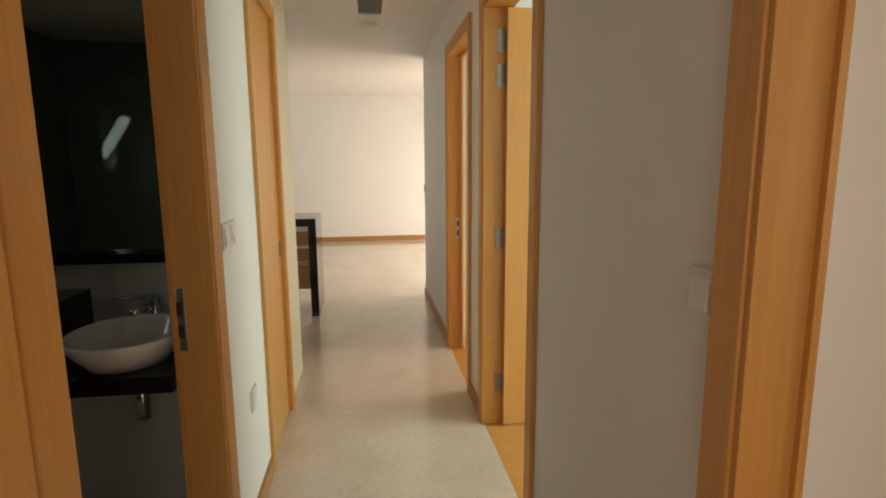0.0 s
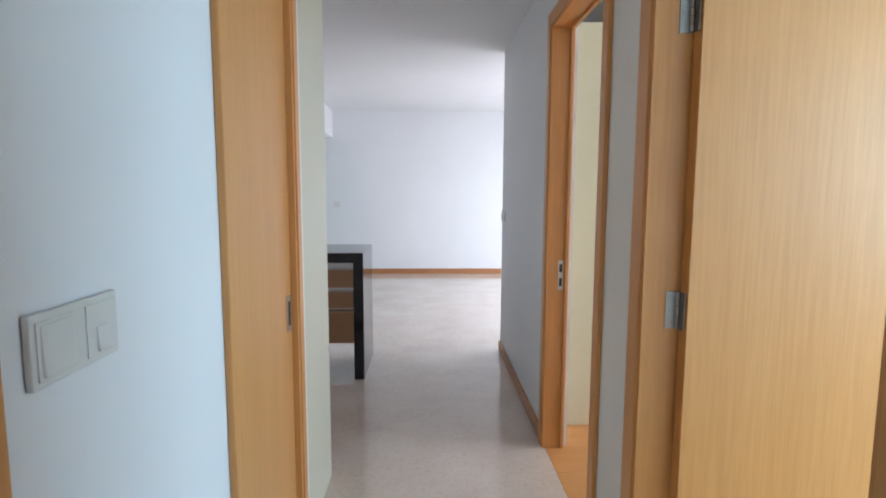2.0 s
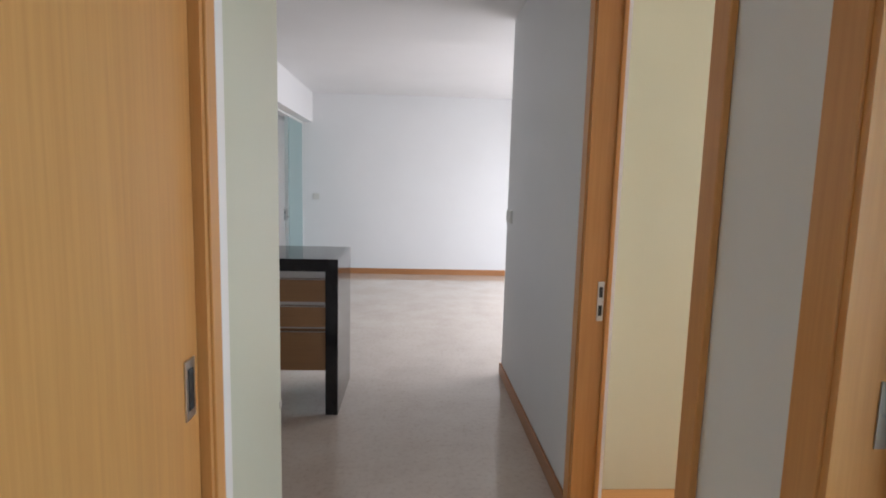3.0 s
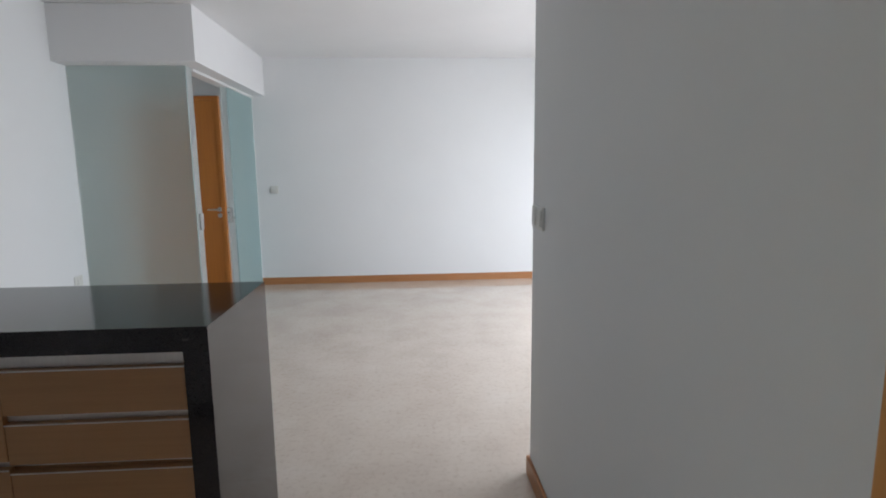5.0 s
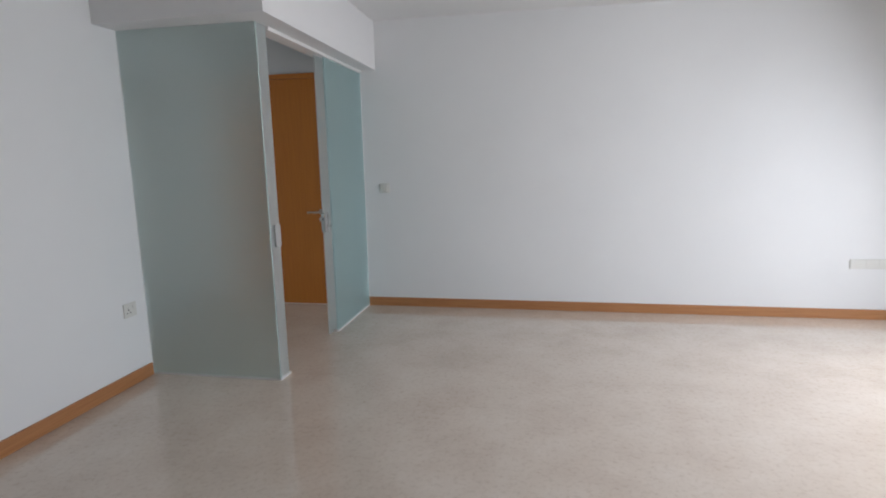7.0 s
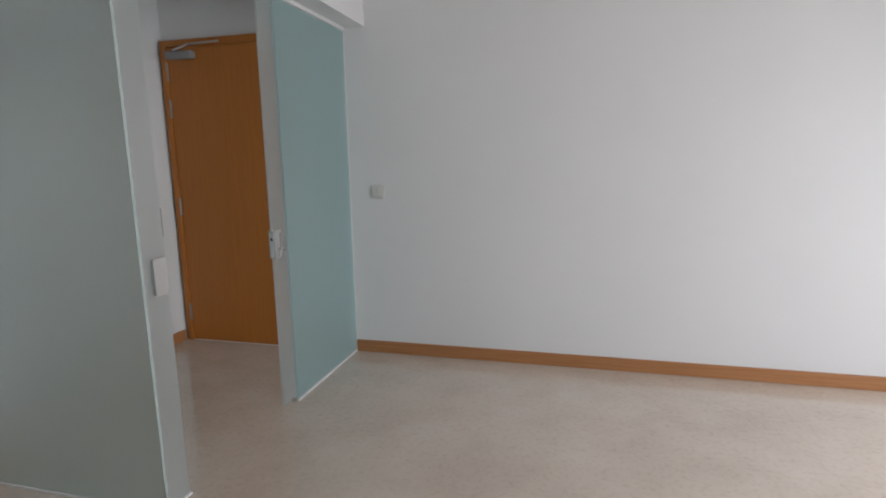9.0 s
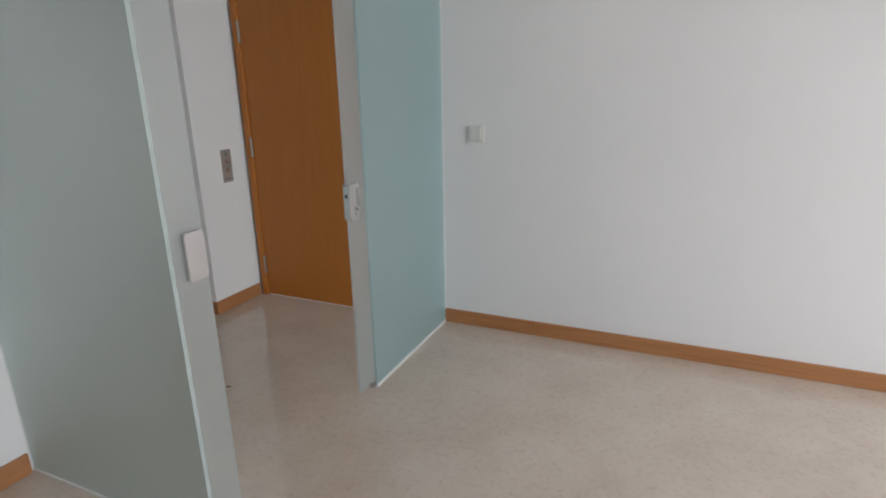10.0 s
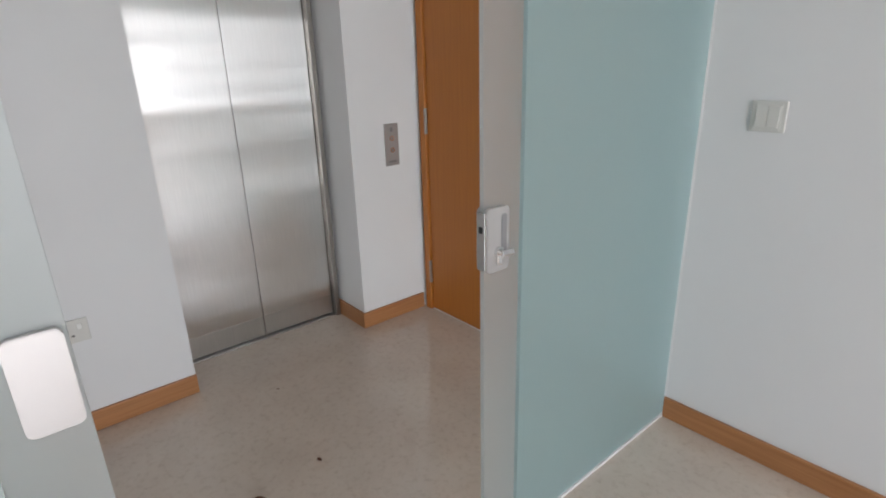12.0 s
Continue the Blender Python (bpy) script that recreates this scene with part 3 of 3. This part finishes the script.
def lock_case(parent, y0, y1, z0, z1, xc, keyed):
    case = part("lock_case", rounded_plate(y0, y1, z0, z1, xc + 0.0065, xc + 0.017, 0.012), M_PALE, parent, "satin steel lock case with rounded corners")
    part("inner_plate", rounded_plate(y0, y1, z0, z1, xc - 0.017, xc - 0.0065, 0.012), M_PALE, case)
    if keyed:
        part("edge_plate", boxes((xc - 0.012, xc + 0.012, y0 - 0.004, y0 - 0.0005, z0 + 0.008, z1 - 0.008), bevel=0.0008), M_CHROME, case)
        part("latch_slot", boxes((xc - 0.005, xc + 0.005, y0 - 0.0052, y0 - 0.0042, z1 - 0.055, z1 - 0.04)), M_SLOT, case)
        part("finger_recess", rounded_plate(y1 - 0.028, y1 - 0.010, z0 + 0.04, z1 - 0.016, xc + 0.0172, xc + 0.0178, 0.0085), M_GREY, case, "long rounded finger recess")
        bm = bmesh.new()
        yk, zk = y0 + 0.034, z0 + 0.048
        tube(bm, (xc + 0.0172, yk, zk), (xc + 0.026, yk, zk), 0.013, 20)
        box(bm, xc + 0.0172, xc + 0.025, yk - 0.008, yk + 0.008, zk - 0.03, zk - 0.002, bevel=0.003)
        part("cylinder", bm, M_CHROME, case, "chrome key cylinder")
        bm = bmesh.new()
        tube(bm, (xc + 0.026, yk, zk), (xc + 0.032, yk, zk), 0.006, 14)
        tube(bm, (xc + 0.032, yk - 0.004, zk), (xc + 0.032, yk + 0.03, zk - 0.003), 0.007, 14, 0.009)
        part("thumb_turn", bm, M_CHROME, case)


lock_case(slider, 7.886, 7.958, 0.815, 0.966, SLX, True)
lock_case(glass, 7.046, 7.112, 0.836, 0.975, GX, False)

# ---- lift ----
LX = -2.905
lift = empty("lift_door", "brushed stainless steel lift doors, closed", "lift door", kind="structure")
for y0, y1 in ((7.562, 7.943), (7.946, 8.319)):
    pnl = part("door_panel", boxes((LX - 0.035, LX - 0.003, y0, y1, 0.012, 2.09), bevel=0.0015), M_STEEL, lift)
    part("kick_plate", boxes((LX - 0.0025, LX - 0.0012, y0 + 0.003, y1 - 0.003, 0.014, 0.115)), M_SATIN, pnl, "dull steel kick plate")
part("jamb", boxes((-2.948, LX + 0.035, 8.3215, 8.346, 0.001, 2.118), bevel=0.001), M_HINGE, lift, "steel lift jamb")
part("jamb", boxes((-2.948, LX + 0.035, 7.5415, 7.559, 0.001, 2.118), bevel=0.001), M_HINGE, lift)
part("head", boxes((-2.948, LX + 0.035, 7.5595, 8.321, 2.093, 2.118), bevel=0.002), M_STEEL, lift)
part("sill", boxes((-2.948, LX + 0.02, 7.5595, 8.321, 0.001, 0.008), bevel=0.001), M_SATIN, lift, "aluminium door sill")

panel = empty("lift_call_panel", "steel lift call plate with two round buttons", "call panel")
px, py, pz = -2.6525, 8.586, 0.90
part("plate", rounded_plate(py - 0.04, py + 0.04, pz - 0.10, pz + 0.10, px, px + 0.004, 0.002), M_CALL, panel)
for dz in (0.03, -0.025):
    b = part("button", tube(bmesh.new(), (px + 0.0042, py, pz + dz), (px + 0.009, py, pz + dz), 0.013, 20), M_CHROME, panel, "round chrome call button")
    part("button_mark", tube(bmesh.new(), (px + 0.0092, py, pz + dz), (px + 0.0098, py, pz + dz), 0.006, 14), M_GREY, b)
part("indicator", boxes((px + 0.0042, px + 0.005, py - 0.008, py + 0.008, pz + 0.062, pz + 0.082)), M_GREY, panel)
part("name_bar", boxes((px + 0.0042, px + 0.005, py - 0.022, py + 0.022, pz - 0.085, pz - 0.075)), M_GREY, panel)

# ---- lobby door ----
ld = empty("door_3", "closed orange-brown veneer lobby door with a closer", "door", kind="structure")
fy = FAR - 0.053
part("jamb", boxes((-2.628, -2.585, fy, FAR + 0.06, 0.001, 2.135), bevel=0.003), M_TEAK, ld)
part("jamb", boxes((-1.678, -1.635, fy, FAR + 0.06, 0.001, 2.135), bevel=0.003), M_TEAK, ld)
part("head", boxes((-2.5845, -1.6785, fy, FAR + 0.06, 2.092, 2.135), bevel=0.003), M_TEAK, ld)
lf = part("leaf", boxes((-2.582, -1.681, fy + 0.012, fy + 0.056, 0.008, 2.09), bevel=0.002), M_TEAK, ld)
part("threshold", boxes((-2.584, -1.679, fy + 0.014, FAR + 0.06, 0.0008, 0.005)), M_WHITE, ld, "pale threshold strip")
for z in (0.22, 1.0, 1.68, 1.93):
    bm = bmesh.new()
    for i in range(3):
        tube(bm, (-2.584, fy + 0.004, z - 0.06 + i * 0.041), (-2.584, fy + 0.004, z - 0.021 + i * 0.041), 0.008, 12)
    part("hinge", bm, M_HINGE, ld, "steel lift-off hinge")
cl = part("closer", boxes((-2.553, -2.353, fy - 0.045, fy + 0.011, 2.005, 2.055), bevel=0.006), M_GREY, ld, "grey overhead door closer")
part("closer_arm", tube(tube(bmesh.new(), (-2.50, fy - 0.025, 2.062), (-2.31, fy - 0.11, 2.075), 0.007, 10), (-2.31, fy - 0.11, 2.075), (-2.15, fy - 0.008, 2.105), 0.007, 10), M_SATIN, cl)
hd = part("lever_handle", tube(tube(bmesh.new(), (-1.70, fy + 0.011, 0.89), (-1.70, fy - 0.05, 0.89), 0.009, 14), (-1.692, fy - 0.05, 0.89), (-1.815, fy - 0.05, 0.89), 0.009, 14), M_SATIN, lf, "satin steel lever handle")
part("rose", tube(bmesh.new(), (-1.70, fy + 0.011, 0.89), (-1.70, fy + 0.003, 0.89), 0.026, 20), M_SATIN, lf)
part("keyhole_rose", tube(bmesh.new(), (-1.70, fy + 0.011, 0.82), (-1.70, fy + 0.003, 0.82), 0.024, 20), M_SATIN, lf)
thing("backing_wall", boxes((-2.8, -1.5, FAR + 0.13, FAR + 0.2, 0, 2.5)), M_WALL, "plain wall behind the lobby door", "wall", kind="structure")


def dry_leaf(x, y, size, turn):
    bm = bmesh.new()
    n = 7
    rows = []
    for i in range(n + 1):
        t = i / n
        w = size * 0.28 * math.sin(math.pi * min(1, t * 0.94 + 0.04)) ** 0.8
        z = 0.004 + size * 0.045 * abs(math.sin(t * 5))
        rows.append([bm.verts.new((size * (t - 0.5), s * w, z + (0.35 * w if s else 0))) for s in (-1, 0, 1)])
    for a, b in zip(rows, rows[1:]):
        for i in (0, 1):
            bm.faces.new((a[i], a[i + 1], b[i + 1], b[i]))
    top = bmesh.ops.extrude_face_region(bm, geom=bm.faces[:])["geom"]
    for v in top:
        if isinstance(v, bmesh.types.BMVert):
            v.co.z += 0.0015
    ob = thing("dry_leaf", bm, M_LEAF, "small curled dry brown leaf on the marble floor", "leaf", "fallen leaves")
    ob.matrix_world = pose(x, y, 0.0, 0, 0, turn)


dry_leaf(-1.881, 7.48, 0.075, 40)
dry_leaf(-1.933, 7.712, 0.022, 20)
dry_leaf(-2.43, 7.788, 0.012, 60)

# ---- bathroom ----
van = empty("vanity", "black bathroom vanity counter with a raised cabinet", "vanity")
part("counter", boxes((-1.4, L - 0.1215, 0.71, 1.299, 0.715, 0.768), bevel=0.002), M_BLACK, van)
part("raised_cabinet", boxes((-1.4, -0.72, 0.712, 1.299, 0.7685, 0.915), bevel=0.002), M_BLACK, van)


def basin(cx, cy, rx, ry, z0, z1):
    """An oval semi-recessed bowl with a rounded rim."""
    bm = bmesh.new()
    prof = ((0.60, z0), (0.72, z0 + 0.006), (0.90, z0 + 0.05), (0.985, z1 - 0.022), (1.0, z1 - 0.006), (0.985, z1), (0.93, z1), (0.90, z1 - 0.008),
            (0.80, z1 - 0.06), (0.55, z1 - 0.10), (0.2, z1 - 0.112))
    rings = []
    for k, z in prof:
        rings.append([bm.verts.new((cx + rx * k * math.cos(2 * math.pi * i / 48), cy + ry * k * math.sin(2 * math.pi * i / 48), z)) for i in range(48)])
    for a, b in zip(rings, rings[1:]):
        for i in range(48):
            bm.faces.new((a[i], a[(i + 1) % 48], b[(i + 1) % 48], b[i]))
    bm.faces.new(rings[-1])
    bm.faces.new(list(reversed(rings[0])))
    return bm


bas = thing("wash_basin", basin(-0.42, 0.88, 0.174, 0.20, 0.7685, 0.865), M_BASIN, "white oval ceramic basin on the black counter", "basin", smooth=True)
part("drain", tube(bmesh.new(), (-0.42, 0.88, 0.7535), (-0.42, 0.88, 0.7575), 0.022, 20), M_CHROME, bas)
tap = empty("basin_tap", "chrome single-lever mixer tap", "tap", at=(0, 0, 0))
part("body", tube(bmesh.new(), (-0.43, 1.14, 0.7685), (-0.43, 1.14, 0.905), 0.02, 20, 0.018), M_CHROME, tap, smooth=True)
part("spout", tube(bmesh.new(), (-0.43, 1.14, 0.885), (-0.47, 1.04, 0.875), 0.012, 16), M_CHROME, tap, smooth=True)
part("lever", tube(bmesh.new(), (-0.43, 1.14, 0.91), (-0.53, 1.05, 0.93), 0.009, 14, 0.006), M_CHROME, tap, smooth=True)
trap = empty("bottle_trap", "chrome bottle trap under the counter", "waste trap")
part("bottle", tube(bmesh.new(), (-0.455, 1.02, 0.50), (-0.455, 1.02, 0.64), 0.024, 20), M_CHROME, trap, smooth=True)
part("tailpipe", tube(bmesh.new(), (-0.455, 1.02, 0.641), (-0.455, 1.02, 0.714), 0.016, 16), M_CHROME, trap, smooth=True)
part("outlet", tube(bmesh.new(), (-0.455, 1.042, 0.615), (-0.455, 1.298, 0.615), 0.014, 16), M_CHROME, trap, smooth=True)
mir = empty("bathroom_mirror", "wide wall mirror on a black ledge", "mirror")
part("glass", boxes((-1.9, L - 0.122, 1.285, 1.298, 1.057, 2.2), bevel=0.001), M_MIRROR, mir)
part("ledge", boxes((-1.9, L - 0.122, 1.23, 1.298, 1.02, 1.0565), bevel=0.002), M_BLACK, mir, "black mirror ledge")
shower = empty("shower_screen", "clear glass shower screen with steel hinges", "shower screen")
part("pane", boxes((-1.7, -0.92, -0.75, -0.742, 0.03, 2.0), bevel=0.001), M_CLEAR, shower)
part("door_pane", boxes((-0.91, -0.55, -0.75, -0.742, 0.03, 2.0), bevel=0.001), M_CLEAR, shower)
for z in (0.5, 1.55):
    part("hinge", boxes((-0.96, -0.87, -0.757, -0.735, z - 0.03, z + 0.03), bevel=0.002), M_CHROME, shower)

# ---- bedroom seen through the doorway ----
ward = empty("wardrobe", "plain cream built-in wardrobe", "wardrobe")
part("end_panel", boxes((R + 0.125, 3.2, 3.21, 3.232, 0.002, 2.213), bevel=0.001), M_CREAM, ward)
part("carcass", boxes((R + 0.125, 3.2, 3.2325, 3.85, 0.06, 2.212)), M_CREAM, ward)
part("plinth", boxes((R + 0.125, 3.19, 3.25, 3.84, -0.0155, 0.0595)), M_WOODX, ward)

# window frames, none in view; the study's is added with its fill light
for nm, x, y0, y1, z0, z1 in (("window_1", RW + 0.05, 4.9, 8.0, 0.12, 2.4), ("window_2", 4.25, -2.2, -0.9, 0.7, 2.2), ("window_3", 4.25, 0.15, 1.5, 0.7, 2.2), ("window_4", 4.25, 1.95, 3.4, 0.7, 2.2), ("window_5", LW - 0.07, 2.7, 3.9, 1.1, 2.1), ("window_6", LW - 0.07, 0.7, 1.0, 1.35, 1.95)):
    w = empty(nm, "plain white frame of an unseen window", "window", kind="structure")
    n = 4 if y1 - y0 > 3 else 2 if y1 - y0 > 0.5 else 1
    part("rail", boxes((x - 0.02, x + 0.02, y0, y1, z0, z0 + 0.05)), M_WHITE, w)
    part("rail", boxes((x - 0.02, x + 0.02, y0, y1, z1 - 0.05, z1)), M_WHITE, w)
    for i in range(n + 1):
        y = y0 + 0.025 + (y1 - y0 - 0.05) * i / n
        part("mullion", boxes((x - 0.02, x + 0.02, y - 0.025, y + 0.025, z0 + 0.0505, z1 - 0.0505)), M_WHITE, w)

# Unseen frame, added around the made-up opening of the corridor fill.
w = empty("window_7", "plain white frame of an unseen window", "window", kind="structure")
for z in (0.6, 2.1):
    part("rail", boxes((0.05, 0.8, -2.38, -2.34, z, z + 0.05)), M_WHITE, w)
for x in (0.05, 0.75):
    part("mullion", boxes((x, x + 0.05, -2.38, -2.34, 0.6505, 2.0995)), M_WHITE, w)

# oak planks of the bedroom floors, laid along x
planks = bpy.data.objects["floor_bedrooms"]
plank_mesh = mesh("plank", boxes((0, 0.9, 0.0005, 0.0895, -0.0155, 0.0), bevel=0.0008), M_WOODX)
for row in range(14):
    for k in range(2):
        ob = new("plank", plank_mesh)
        ob.location = (R + 0.005 + k * 0.902, 0.72 + row * 0.09, 0)
        ob.parent = planks
for row in range(16):
    for k in range(2):
        ob = new("plank", plank_mesh)
        ob.location = (R + 0.005 + k * 0.902, 1.98 + row * 0.09, 0)
        ob.parent = planks
